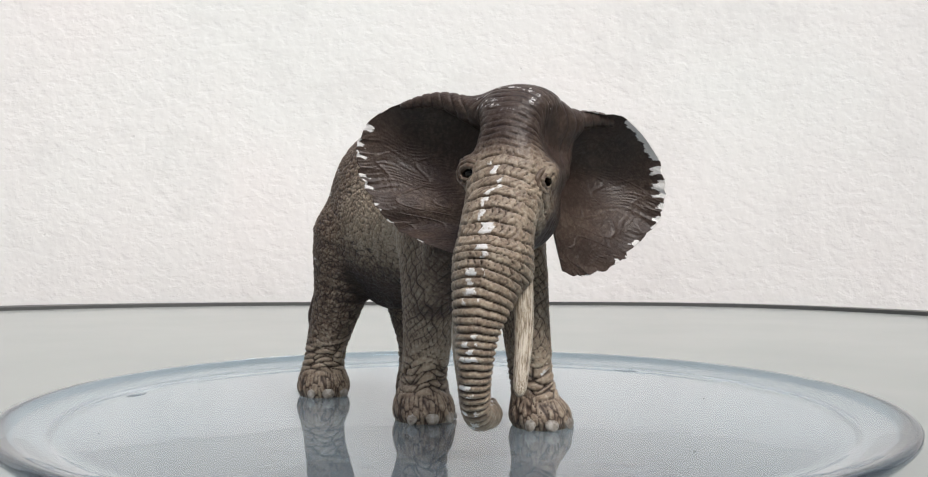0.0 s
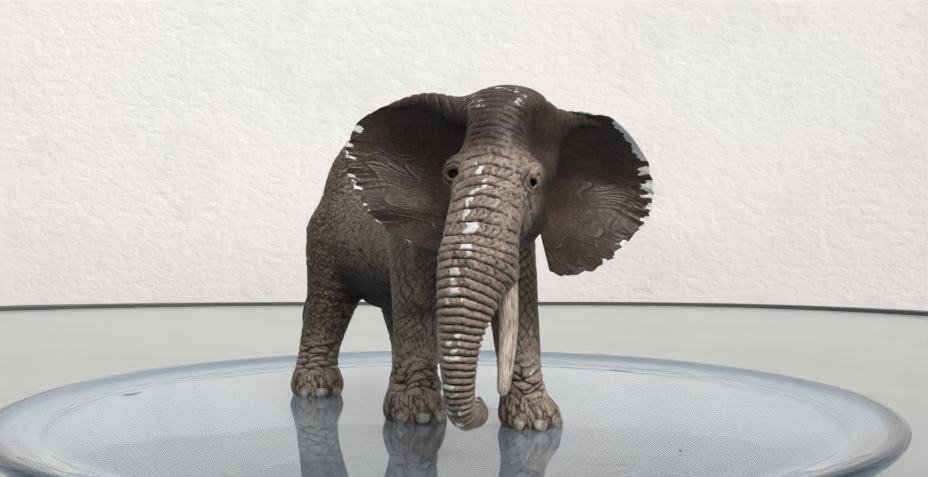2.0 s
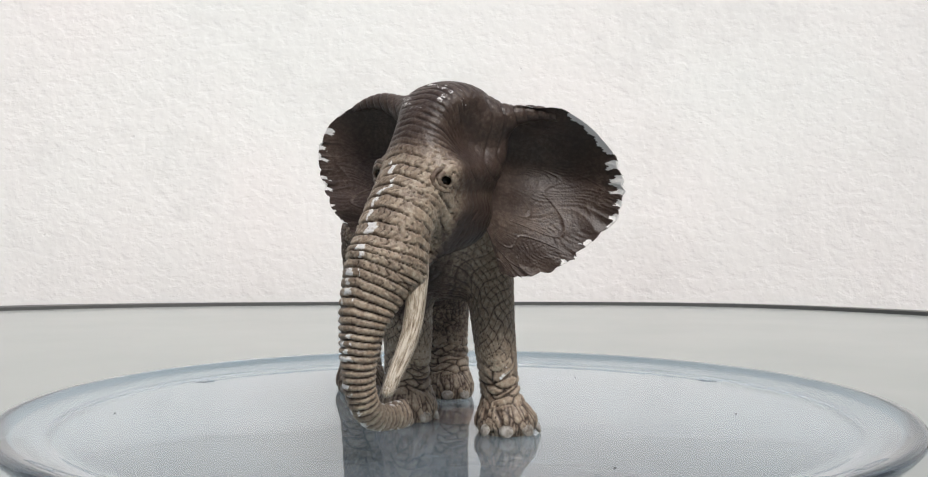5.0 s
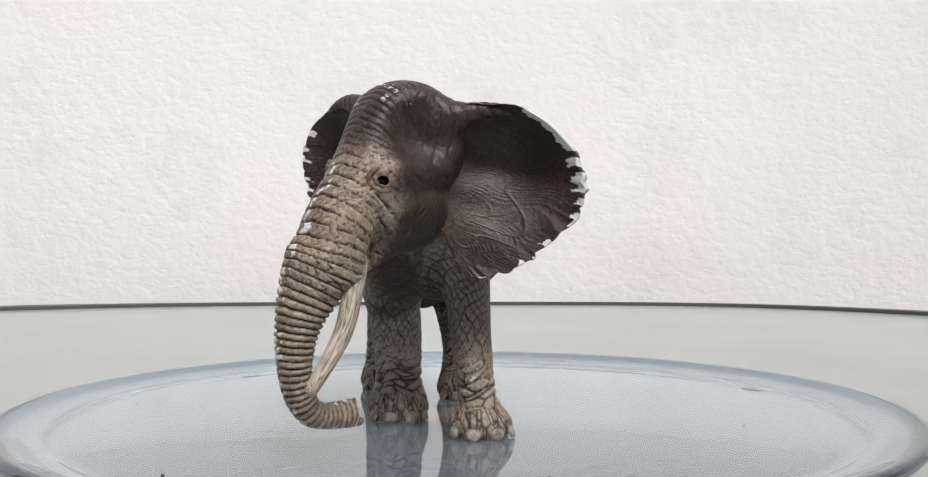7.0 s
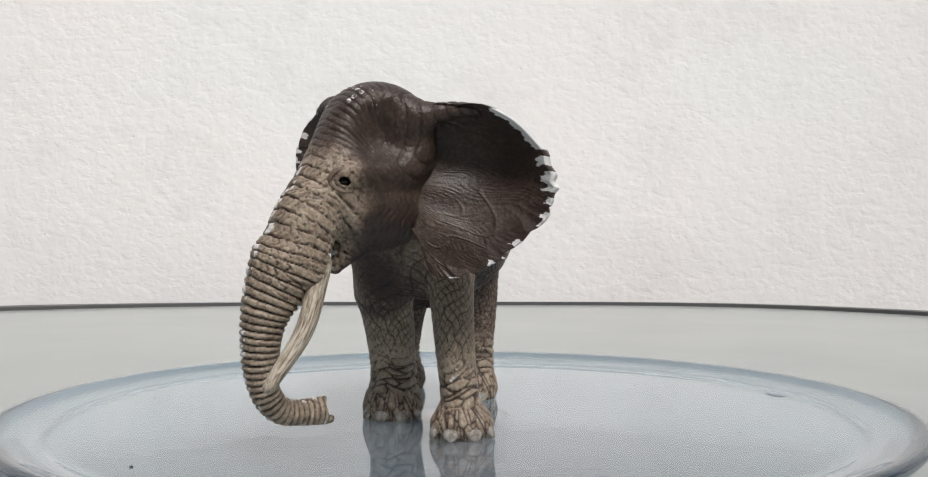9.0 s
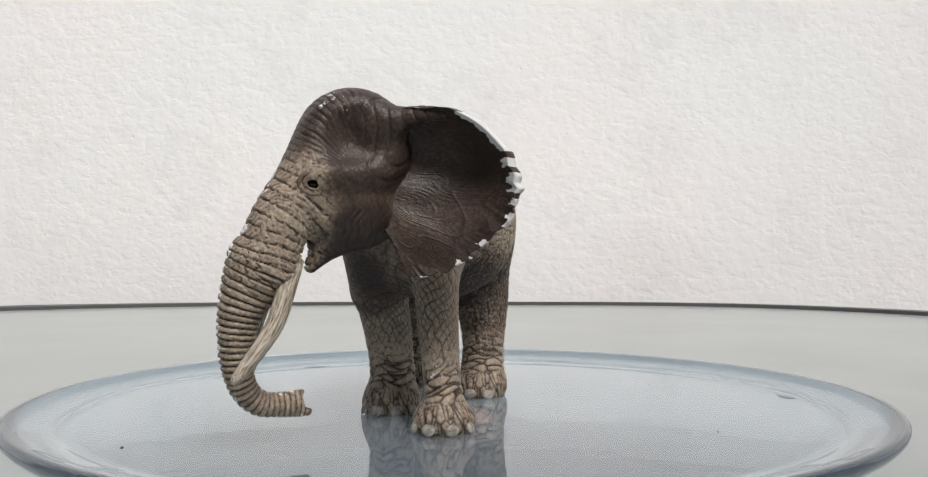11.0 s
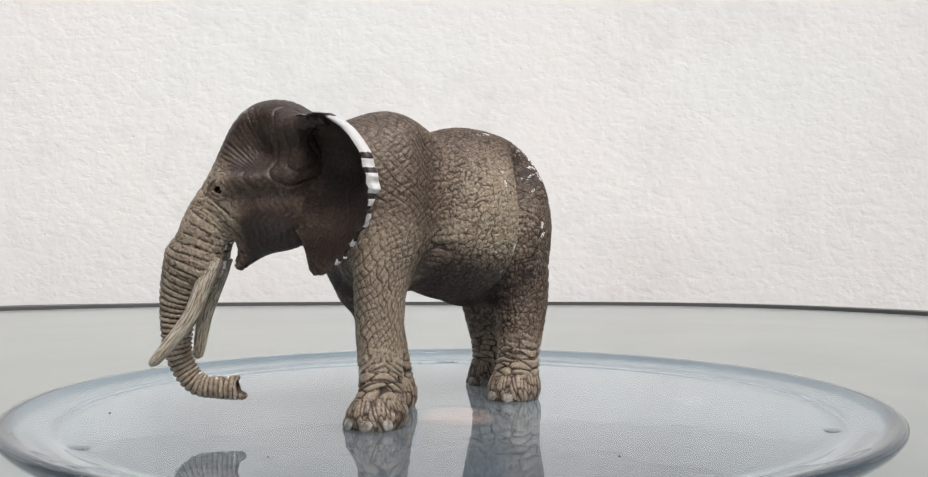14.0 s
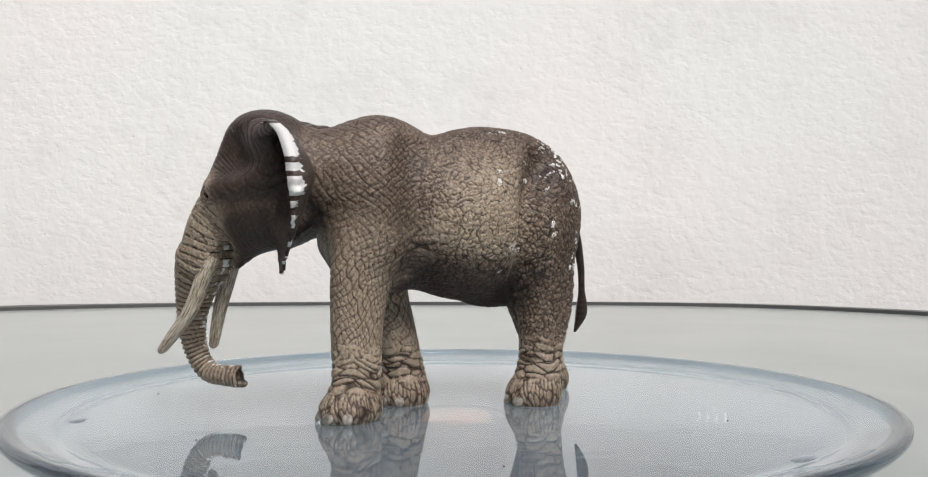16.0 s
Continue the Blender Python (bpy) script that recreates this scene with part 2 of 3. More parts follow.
class Field:
    """A distance field on a grid, joined smoothly out of round cones and ellipsoids."""

    def __init__(self, low, high, h):
        self.low, self.h = np.array(low), h
        self.n = np.ceil((np.array(high) - self.low) / h).astype(int) + 1
        self.F = np.full(self.n, 0.05, np.float32)

    def near(self, low, high):
        a = np.clip(((np.array(low) - self.low) / self.h).astype(int), 0, self.n - 1)
        b = np.clip(((np.array(high) - self.low) / self.h).astype(int) + 2, 1, self.n)
        ax = [(self.low[i] + self.h * np.arange(a[i], b[i])).astype(np.float32) for i in range(3)]
        return tuple(slice(a[i], b[i]) for i in range(3)), np.meshgrid(*ax, indexing="ij", sparse=True)

    def blend(self, sl, d, k):
        F = self.F[sl]
        if k < 0:  # carve
            h = np.maximum(-k - np.abs(F + d), 0) / -k
            self.F[sl] = np.maximum(F, -d) + h * h * -k * 0.25
        else:
            h = np.maximum(k - np.abs(F - d), 0) / k
            self.F[sl] = np.minimum(F, d) - h * h * k * 0.25

    def cone(self, a, b, ra, rb, k=0.015, flat=None):
        self.chain([(*a, ra), (*b, rb)], k, flat, 1)

    def chain(self, pts, k=0.012, flat=None, steps=5):
        """A limb through (x, y, z, radius). flat: a level direction and the factor by which the limb is thinner along it."""
        c = spline(pts, (len(pts) - 1) * steps + 1)
        m = c[:, 3].max() + 0.03
        sl, grid = self.near(c[:, :3].min(0) - m, c[:, :3].max(0) + m)
        D = np.full(self.F[sl].shape, 0.05, np.float32)
        start = np.array([q.start for q in sl])
        for p, q in zip(c, c[1:]):
            a, ra, b, rb = p[:3], p[3], q[:3], q[3]
            m = max(ra, rb) + 0.03
            own, (x, y, z) = self.near(np.minimum(a, b) - m, np.maximum(a, b) + m)
            own = tuple(slice(o.start - g, o.stop - g) for o, g in zip(own, start))
            ab = b - a
            t = np.clip(((x - a[0]) * ab[0] + (y - a[1]) * ab[1] + (z - a[2]) * ab[2]) / (ab @ ab), 0, 1)
            ox, oy, oz = x - a[0] - t * ab[0], y - a[1] - t * ab[1], z - a[2] - t * ab[2]
            d = ox ** 2 + oy ** 2 + oz ** 2
            if flat:
                d = d + (flat[2] ** 2 - 1) * (ox * flat[0] + oy * flat[1]) ** 2
            D[own] = np.minimum(D[own], np.sqrt(d) - ra - (rb - ra) * t)
        self.blend(sl, D, k)

    def ball(self, c, r, yaw=0.0, pitch=0.0, k=0.02, roll=0.0):
        c, r = np.array(c, float), np.array(r, float)
        m = r.max() + 0.03
        sl, (x, y, z) = self.near(c - m, c + m)
        M = np.array((Matrix.Rotation(yaw, 3, "Z") @ Matrix.Rotation(pitch, 3, "Y") @ Matrix.Rotation(roll, 3, "X")).transposed())
        p = [M[i, 0] * (x - c[0]) + M[i, 1] * (y - c[1]) + M[i, 2] * (z - c[2]) for i in range(3)]
        k0 = np.sqrt(sum((p[i] / r[i]) ** 2 for i in range(3)))
        k1 = np.sqrt(sum((p[i] / r[i] ** 2) ** 2 for i in range(3))) + 1e-9
        self.blend(sl, k0 * (k0 - 1) / k1, k)

    def surface(self):
        """Surface nets: one vertex in each cell that the surface crosses."""
        F = self.F
        inside = F < 0
        n = np.array(F.shape) - 1
        count = np.zeros(n, np.int8)
        corners = [(i, j, k) for i in (0, 1) for j in (0, 1) for k in (0, 1)]
        for i, j, k in corners:
            count += inside[i:n[0] + i, j:n[1] + j, k:n[2] + k]
        cells = np.argwhere((count > 0) & (count < 8))
        acc, num = np.zeros((len(cells), 3)), np.zeros(len(cells))
        for a in corners:
            for axis in range(3):
                if a[axis]:
                    continue
                b = list(a)
                b[axis] = 1
                va, vb = F[tuple((cells + a).T)], F[tuple((cells + b).T)]
                cross = (va < 0) != (vb < 0)
                t = np.where(cross, va / np.where(cross, va - vb, 1), 0)
                p = np.array(a, float)[None] + t[:, None] * (np.array(b) - np.array(a))[None]
                acc += p * cross[:, None]
                num += cross
        verts = self.low + self.h * (cells + acc / num[:, None])
        index = np.full(n, -1)
        index[tuple(cells.T)] = np.arange(len(cells))
        faces = []
        for axis in range(3):
            u, v = (axis + 1) % 3, (axis + 2) % 3
            lo, hi = [slice(1, None)] * 3, [slice(1, None)] * 3
            lo[axis], hi[axis] = slice(0, -1), slice(1, None)
            for ax in (u, v):
                lo[ax] = hi[ax] = slice(1, -1)
            A, B = inside[tuple(lo)], inside[tuple(hi)]
            at = np.argwhere(A != B)
            off = np.array([0, 0, 0])
            off[u] = off[v] = 1
            base = at + off
            flip = B[tuple(at.T)]
            eu, ev = np.eye(3, dtype=int)[u], np.eye(3, dtype=int)[v]
            q = np.stack([index[tuple((base - eu * du - ev * dv).T)] for du, dv in ((1, 1), (0, 1), (0, 0), (1, 0))], 1)
            q[flip] = q[flip][:, ::-1]
            faces.append(q)
        return verts, np.concatenate(faces)


FLAT = (0.56, -0.83, 1.48)
FACE = (-0.94, 0.342, 1.42)
LEGS = {
    "front_left": [(-0.068, -0.044, 0.205, 0.044), (-0.092, -0.056, 0.155, 0.034), (-0.0975, -0.0625, 0.099, 0.0285), (-0.0975, -0.068, 0.048, 0.0262), (-0.099, -0.073, 0.014, 0.0280)],
    "front_right": [(-0.068, 0.022, 0.200, 0.040), (-0.085, 0.028, 0.140, 0.029), (-0.0730, 0.0300, 0.085, 0.0245), (-0.0625, 0.034, 0.042, 0.0235), (-0.0610, 0.0360, 0.014, 0.0272)],
    "rear_left": [(0.078, 0.052, 0.180, 0.048), (0.092, 0.046, 0.115, 0.033), (0.0890, 0.0390, 0.060, 0.0245), (0.0835, 0.0370, 0.014, 0.0265)],
    "rear_right": [(0.066, 0.112, 0.180, 0.046), (0.078, 0.128, 0.115, 0.030), (0.093, 0.145, 0.055, 0.0235), (0.100, 0.150, 0.014, 0.0265)],
}
TRUNK = [(-0.217, -0.038, 0.240, 0.033), (-0.2540, -0.0240, 0.193, 0.0300), (-0.2665, -0.0165, 0.156, 0.0295), (-0.279, -0.007, 0.1186, 0.0198),
         (-0.2820, -0.0035, 0.0812, 0.0145), (-0.2747, -0.0038, 0.0533, 0.0124), (-0.2597, -0.0086, 0.0375, 0.0114), (-0.232, -0.0195, 0.0350, 0.0098)]
EYES = [((-0.2435, -0.0585, 0.2222), (-0.45, -0.89, 0.05)), ((-0.2285, -0.0042, 0.2300), (-0.72, 0.69, 0.05))]


# folds behind the shoulder and before the thigh, on the side where the toy is best seen
GROOVES = [[(-0.042, -0.064, 0.268), (-0.041, -0.076, 0.2265), (-0.043, -0.073, 0.180), (-0.048, -0.054, 0.1416)],
           [(0.088, 0.029, 0.262), (0.074, -0.004, 0.218), (0.069, -0.004, 0.168), (0.064, 0.0185, 0.123)]]


def elephant_field(h):
    f = Field((-0.315, -0.135, -0.03), (0.175, 0.225, 0.325), h)
    by = BODY_YAW
    f.ball(on_body(-0.035, 0.007, 0.203), (0.125, 0.070, 0.092), by)
    f.ball(on_body(0.065, 0.003, 0.212), (0.072, 0.062, 0.083), by, k=0.025)
    f.ball(on_body(0.083, 0.003, 0.262), (0.042, 0.034, 0.038), by, k=0.03)
    f.ball(on_body(-0.065, 0.003, 0.258), (0.068, 0.042, 0.040), by, k=0.03)
    f.ball(on_body(-0.095, 0.016, 0.204), (0.070, 0.064, 0.085), by, k=0.025)
    f.ball(on_body(0.088, 0.003, 0.180), (0.045, 0.046, 0.058), by, k=0.025)
    f.ball(on_body(-0.07, 0.002, 0.118), (0.035, 0.016, 0.014), by, k=0.02)
    f.cone(on_body(0.085, 0.0, 0.238), (-0.175, -0.045, 0.245), 0.056, 0.042, 0.025)
    f.ball((0.016, -0.004, 0.196), (0.058, 0.047, 0.062), by, k=0.035)
    f.ball((0.068, 0.035, 0.190), (0.046, 0.042, 0.066), by, k=0.03)
    f.cone((-0.122, 0.006, 0.176), (-0.100, 0.023, 0.128), 0.028, 0.023, 0.02)
    for g in GROOVES:
        f.chain([(*q, 0.0065) for q in g], -0.030)
    for name, leg in LEGS.items():
        f.chain(leg, 0.012, FLAT if name == "front_left" else None)
        x, y, z, r = leg[-1]
        f.ball((x - 0.0045, y - 0.0032, 0.011), (r + 0.0025, r + 0.0015, 0.019), BODY_YAW, k=0.012)
    hy = HEAD_YAW
    f.ball((-0.192, -0.047, 0.263), (0.048, 0.054, 0.046), hy, k=0.018)
    f.ball((-0.216, -0.039, 0.226), (0.037, 0.037, 0.050), hy, k=0.015)
    f.ball((-0.193, -0.046, 0.200), (0.046, 0.035, 0.034), hy, k=0.015)
    f.cone((-0.204, -0.042, 0.185), (-0.225, -0.032, 0.154), 0.020, 0.0065, 0.012)
    f.chain(TRUNK[:4], 0.012, FACE)
    f.chain(TRUNK[2:], 0.006)
    for s in (1, -1):
        lx, ly = -0.342 * s, -0.94 * s
        f.cone((-0.243 + 0.014 * lx, -0.026 + 0.014 * ly, 0.190), (-0.255 + 0.018 * lx, -0.022 + 0.018 * ly, 0.149), 0.012, 0.0120, 0.010)
        # hollow of the temple above the cheek
        f.ball((-0.203 + 0.046 * lx, -0.043 + 0.046 * ly, 0.263), (0.026, 0.021, 0.020), hy, k=-0.03)
        f.cone((-0.228 + 0.033 * lx, -0.035 + 0.033 * ly, 0.229), (-0.178 + 0.030 * lx, -0.050 + 0.030 * ly, 0.230), 0.006, 0.006, 0.014)
    for (x, y, z), (nx, ny, nz) in EYES:
        f.ball((x - 0.004 * nx, y - 0.004 * ny, z), (0.011, 0.008, 0.009), math.atan2(ny, nx) + math.pi / 2, k=0.008)
        f.cone((x - 0.006 * nx + 0.012 * ny, y - 0.006 * ny - 0.012 * nx, z + 0.010), (x - 0.006 * nx - 0.012 * ny, y - 0.006 * ny + 0.012 * nx, z + 0.010), 0.005, 0.005, 0.006)
        f.ball((x + 0.003 * nx, y + 0.003 * ny, z), (0.0076, 0.0048, 0.0048), math.atan2(ny, nx) + math.pi / 2, k=-0.003)
    f.chain([(-0.190, -0.074, 0.272, 0.016), (-0.179, -0.100, 0.280, 0.0095), (-0.168, -0.122, 0.2825, 0.0066), (-0.158, -0.140, 0.279, 0.0030)], 0.012)
    f.chain([(-0.186, -0.014, 0.284, 0.013), (-0.173, 0.014, 0.297, 0.0085), (-0.162, 0.034, 0.299, 0.0060), (-0.152, 0.052, 0.296, 0.0040)], 0.012)
    # lips of the trunk and its opening
    f.cone((-0.240, -0.0165, 0.040), (-0.2265, -0.0215, 0.0445), 0.0055, 0.0028, 0.005)
    f.cone((-0.240, -0.0165, 0.031), (-0.2225, -0.0230, 0.0285), 0.0065, 0.0050, 0.005)
    f.cone((-0.229, -0.0205, 0.0365), (-0.210, -0.028, 0.0385), 0.0050, 0.0075, -0.003)
    sl, (x, y, z) = f.near((-0.32, -0.15, -0.04), (0.18, 0.24, 0.05))
    f.F[sl] = np.maximum(f.F[sl], -z + 0 * x + 0 * y)
    return f


def scatter(cell, salt):
    """Three random numbers for each cell of a lattice."""
    n = cell.astype(np.int64)
    k = (n[:, 0] * 73856093 ^ n[:, 1] * 19349663 ^ n[:, 2] * 83492791) + salt * 2654435761
    out = []
    for m in (1, 2, 3):
        k = (k * 6364136223846793005 + 1442695040888963407 * m) & 0x7FFFFFFFFFFFFFFF
        out.append(((k >> 20) & 0xFFFFF) / 0xFFFFF)
    return np.stack(out, 1)


def skin_cells(p, salt=0):
    """Worley cells: distance to the nearest border in cells, and a random number for each cell."""
    base = np.floor(p)
    d1, d2, rnd = np.full(len(p), 9.0), np.full(len(p), 9.0), np.zeros(len(p))
    for i in (-1, 0, 1):
        for j in (-1, 0, 1):
            for k in (-1, 0, 1):
                c = base + (i, j, k)
                r = scatter(c, salt)
                d = np.sqrt(((c + r - p) ** 2).sum(1))
                near = d < d1
                d2 = np.where(near, d1, np.minimum(d2, d))
                rnd = np.where(near, r[:, 0] * 0.61 + r[:, 1] * 0.39, rnd)
                d1 = np.where(near, d, d1)
    return d2 - d1, rnd


def step(a, b, x):
    t = np.clip((x - a) / (b - a), 0, 1)
    return t * t * (3 - 2 * t)


def wobble(p, scale, amount):
    q = p * scale
    return p + amount * np.stack([np.sin(q[:, 1] * 1.3 + 2 * np.sin(q[:, 2])), np.sin(q[:, 2] * 1.1 + 2 * np.sin(q[:, 0])), np.sin(q[:, 0] * 1.2 + 2 * np.sin(q[:, 1]))], 1)


def along(p, pts, n=60):
    """For each point: length along the limb, offset from its middle line in radii, and the offset."""
    c = spline(pts, n)
    length = np.concatenate([[0], np.cumsum(np.linalg.norm(np.diff(c[:, :3], axis=0), axis=1))])
    best = np.argmin(((p[:, None, :] - c[None, :, :3]) ** 2).sum(2), 1)
    o = p - c[best, :3]
    tangent = np.gradient(c[:, :3], axis=0)
    tangent /= np.linalg.norm(tangent, axis=1)[:, None]
    shift = (o * tangent[best]).sum(1)
    return length[best] + shift, np.linalg.norm(o, axis=1) / c[best, 3], o


def skin_pattern(p, nrm):
    """Relief, paint tone with some shade in it, and wear of the skin at points p of the drawing space."""
    n = len(p)
    w = wobble(p, 60, 0.003)
    w = wobble(w, 190, 0.0007)
    lie = np.stack([w[:, 0] * 0.85 + w[:, 2] * 0.5, w[:, 1], w[:, 2] * 0.85 - w[:, 0] * 0.5], 1)
    body, rnd = skin_cells(lie / np.array([0.0112, 0.0086, 0.0060]), 1)
    fine, _ = skin_cells(w / np.array([0.0042, 0.0042, 0.0054]), 2)
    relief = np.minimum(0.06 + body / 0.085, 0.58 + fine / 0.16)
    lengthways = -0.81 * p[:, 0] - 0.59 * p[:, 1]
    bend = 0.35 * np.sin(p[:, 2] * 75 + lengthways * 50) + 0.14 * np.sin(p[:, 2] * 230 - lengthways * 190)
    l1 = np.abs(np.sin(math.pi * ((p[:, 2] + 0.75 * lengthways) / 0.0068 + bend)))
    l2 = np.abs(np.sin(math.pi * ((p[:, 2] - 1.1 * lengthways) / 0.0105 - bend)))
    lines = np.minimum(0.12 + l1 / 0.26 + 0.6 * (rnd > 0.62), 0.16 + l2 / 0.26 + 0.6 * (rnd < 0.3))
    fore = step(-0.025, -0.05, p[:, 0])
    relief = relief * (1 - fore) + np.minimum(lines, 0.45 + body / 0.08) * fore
    # front legs: a slanting net
    u = np.stack([p[:, 0] + 0.7 * p[:, 2], p[:, 1] + 0.4 * p[:, 2], 0.9 * p[:, 2] - 0.6 * p[:, 0]], 1)
    net, _ = skin_cells(wobble(wobble(u, 70, 0.002), 200, 0.001) / np.array([0.0062, 0.0068, 0.0115]), 3)
    head = np.array([-0.195, -0.045, 0.235])
    q = p - head
    ahead, side = q[:, 0] * -0.94 + q[:, 1] * 0.342, q[:, 0] * -0.342 - q[:, 1] * 0.94
    depth = 0.0021 - 0.0004 * fore
    tone, wear = np.full(n, 0.55), np.zeros(n)
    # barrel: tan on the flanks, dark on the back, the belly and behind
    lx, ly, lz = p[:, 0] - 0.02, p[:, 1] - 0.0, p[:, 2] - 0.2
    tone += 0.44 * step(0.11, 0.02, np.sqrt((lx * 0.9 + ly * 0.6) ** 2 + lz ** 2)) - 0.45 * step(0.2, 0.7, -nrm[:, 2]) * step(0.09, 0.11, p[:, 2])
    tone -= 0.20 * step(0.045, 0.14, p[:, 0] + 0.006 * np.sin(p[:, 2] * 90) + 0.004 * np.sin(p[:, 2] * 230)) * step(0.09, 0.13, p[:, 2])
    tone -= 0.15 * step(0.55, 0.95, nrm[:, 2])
    # the right side is toned darker to stand for its shade
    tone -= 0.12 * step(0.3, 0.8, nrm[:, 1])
    rump = step(0.055, 0.105, p[:, 0]) * step(0.2, 0.26, p[:, 2])
    wear = np.maximum(wear, rump * (rnd > 0.45) * 0.56)
    wear = np.maximum(wear, 0.55 * (rnd > 0.86) * step(0.0, 0.05, p[:, 0]) * step(0.13, 0.15, p[:, 2]))
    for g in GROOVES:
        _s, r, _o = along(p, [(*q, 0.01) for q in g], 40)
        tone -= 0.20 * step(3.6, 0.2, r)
    for name, leg in LEGS.items():
        s, r, o = along(p, leg)
        on = step(1.75, 1.2, r) * step(0.215, 0.165, p[:, 2])
        front = name.startswith("front")
        if front:
            on_net = on * step(0.045, 0.07, p[:, 2])
            turn = np.arctan2(o[:, 0], -o[:, 1]) * 0.026
            sway = 0.45 * np.sin(p[:, 2] * 70 + turn * 120) + 0.16 * np.sin(p[:, 2] * 210 - turn * 330)
            a1 = np.abs(np.sin(math.pi * ((turn + 0.42 * p[:, 2]) / 0.0066 + sway)))
            a2 = np.abs(np.sin(math.pi * ((turn - 0.95 * p[:, 2]) / 0.0092 - 0.8 * sway)))
            hatch = np.minimum(np.minimum(0.08 + a1 / 0.30, 0.14 + a2 / 0.30), 0.6 + net / 0.10)
            relief = relief * (1 - on_net) + hatch * on_net
            tone += on_net * 0.25
        low = on * step(0.085, 0.045, p[:, 2])
        ring, rr = skin_cells(np.stack([p[:, 0] / 0.022, p[:, 1] / 0.022, p[:, 2] / 0.0064 + 0.4 * np.sin(p[:, 0] * 140) + 0.4 * np.sin(p[:, 1] * 160)], 1), 5)
        relief = relief * (1 - low) + (0.02 + ring / 0.14) * low
        depth = depth * (1 - low) + 0.0032 * low
        tone += low * 0.25
        foot = on * step(0.034, 0.022, p[:, 2])
        fan, _ = skin_cells(np.stack([np.arctan2(o[:, 1], o[:, 0]) * 5.5 + 24 * p[:, 2], p[:, 2] / 0.016, r], 1), 6)
        relief = relief * (1 - foot) + (0.05 + fan / 0.14) * foot
        tone -= 0.10 * foot
        depth = depth * (1 - 0.5 * foot)
        if name == "front_left":
            streak = low * step(0.9, 0.97, (o[:, 0] * -0.81 + o[:, 1] * -0.59) / (np.linalg.norm(o[:, :2], axis=1) + 1e-6)) * step(0.035, 0.045, p[:, 2])
            wear = np.maximum(wear, streak * 0.62 * (rr > 0.45))
    neck = step(-0.165, -0.15, p[:, 0]) * step(-0.085, -0.115, p[:, 0]) * step(0.14, 0.17, p[:, 2])
    fold = np.abs(np.sin(math.pi * (p[:, 0] / 0.0085 + 0.5 * np.sin(p[:, 2] * 90) + 0.25 * np.sin(p[:, 2] * 260))))
    relief = relief * (1 - 0.7 * neck) + 0.7 * neck * np.minimum(0.3 + fold / 0.4, relief + 0.3)
    tone -= 0.02 * neck
    # head: dark crown and cheeks, wavy folds across the brow
    earbase = step(-0.145, -0.16, p[:, 0]) * step(0.2, 0.225, p[:, 2])
    tone = tone * (1 - earbase) + 0.19 * earbase
    ribs = np.abs(np.sin(math.pi * (p[:, 1] / 0.0085 + 0.4 * np.sin(p[:, 2] * 120))))
    lip = earbase * step(-0.07, -0.08, p[:, 1]) + earbase * step(-0.01, 0.0, p[:, 1])
    relief = np.maximum(relief, 0.6 * earbase) * (1 - lip) + lip * (0.45 + ribs / 0.45)
    inhead = step(-0.045, -0.02, ahead) * step(0.15, 0.17, p[:, 2]) * (p[:, 0] < -0.14)
    ripple = np.sin(p[:, 0] * 230 + 3 * np.sin(p[:, 2] * 120)) * np.sin(p[:, 2] * 190 + 2 * np.sin(p[:, 1] * 150))
    arc = np.arctan2(p[:, 2] - 0.225, ahead + 0.01)
    waves = np.abs(np.sin(math.pi * (arc / 0.080 + 0.22 * np.sin(side * 75) + 0.16 * np.sin(side * 210 + ahead * 90))))
    upright = np.abs(np.sin(math.pi * (ahead / 0.0065 + 0.5 * np.sin(p[:, 2] * 130) + 0.3 * np.sin(p[:, 2] * 320))))
    brow, br = skin_cells(np.stack([ahead / 0.011, side / 0.018, p[:, 2] / 0.0052 + 0.45 * np.sin(side * 150) + 0.3 * np.sin(ahead * 210)], 1), 7)
    inhead = inhead * (1 - lip)
    high = inhead * step(0.225, 0.25, p[:, 2]) * step(-0.005, 0.02, ahead)
    relief = relief * (1 - inhead) + inhead * (high * np.maximum(0.30, 0.2 + (waves + 0.35 * ripple) / 0.42 + 0.5 * (rnd > 0.7)) + (1 - high) * np.maximum(0.35, 0.3 + (upright + 0.45 * ripple) / 0.42 + 0.4 * (rnd > 0.6)))
    depth = depth * (1 - 0.3 * inhead)
    tone = tone * (1 - inhead) + inhead * 0.13
    tone += high * 0.08
    wear = np.maximum(wear, high * (br > 0.5) * step(0.262, 0.295, p[:, 2]) * 0.45)
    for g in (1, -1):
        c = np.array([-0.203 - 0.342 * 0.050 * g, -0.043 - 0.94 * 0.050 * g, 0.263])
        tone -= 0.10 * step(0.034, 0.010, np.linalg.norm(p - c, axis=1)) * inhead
    # face between and below the eyes, and the trunk
    face = inhead * step(0.027, 0.043, ahead + 0.15 * (0.24 - p[:, 2])) * step(0.262, 0.235, p[:, 2])
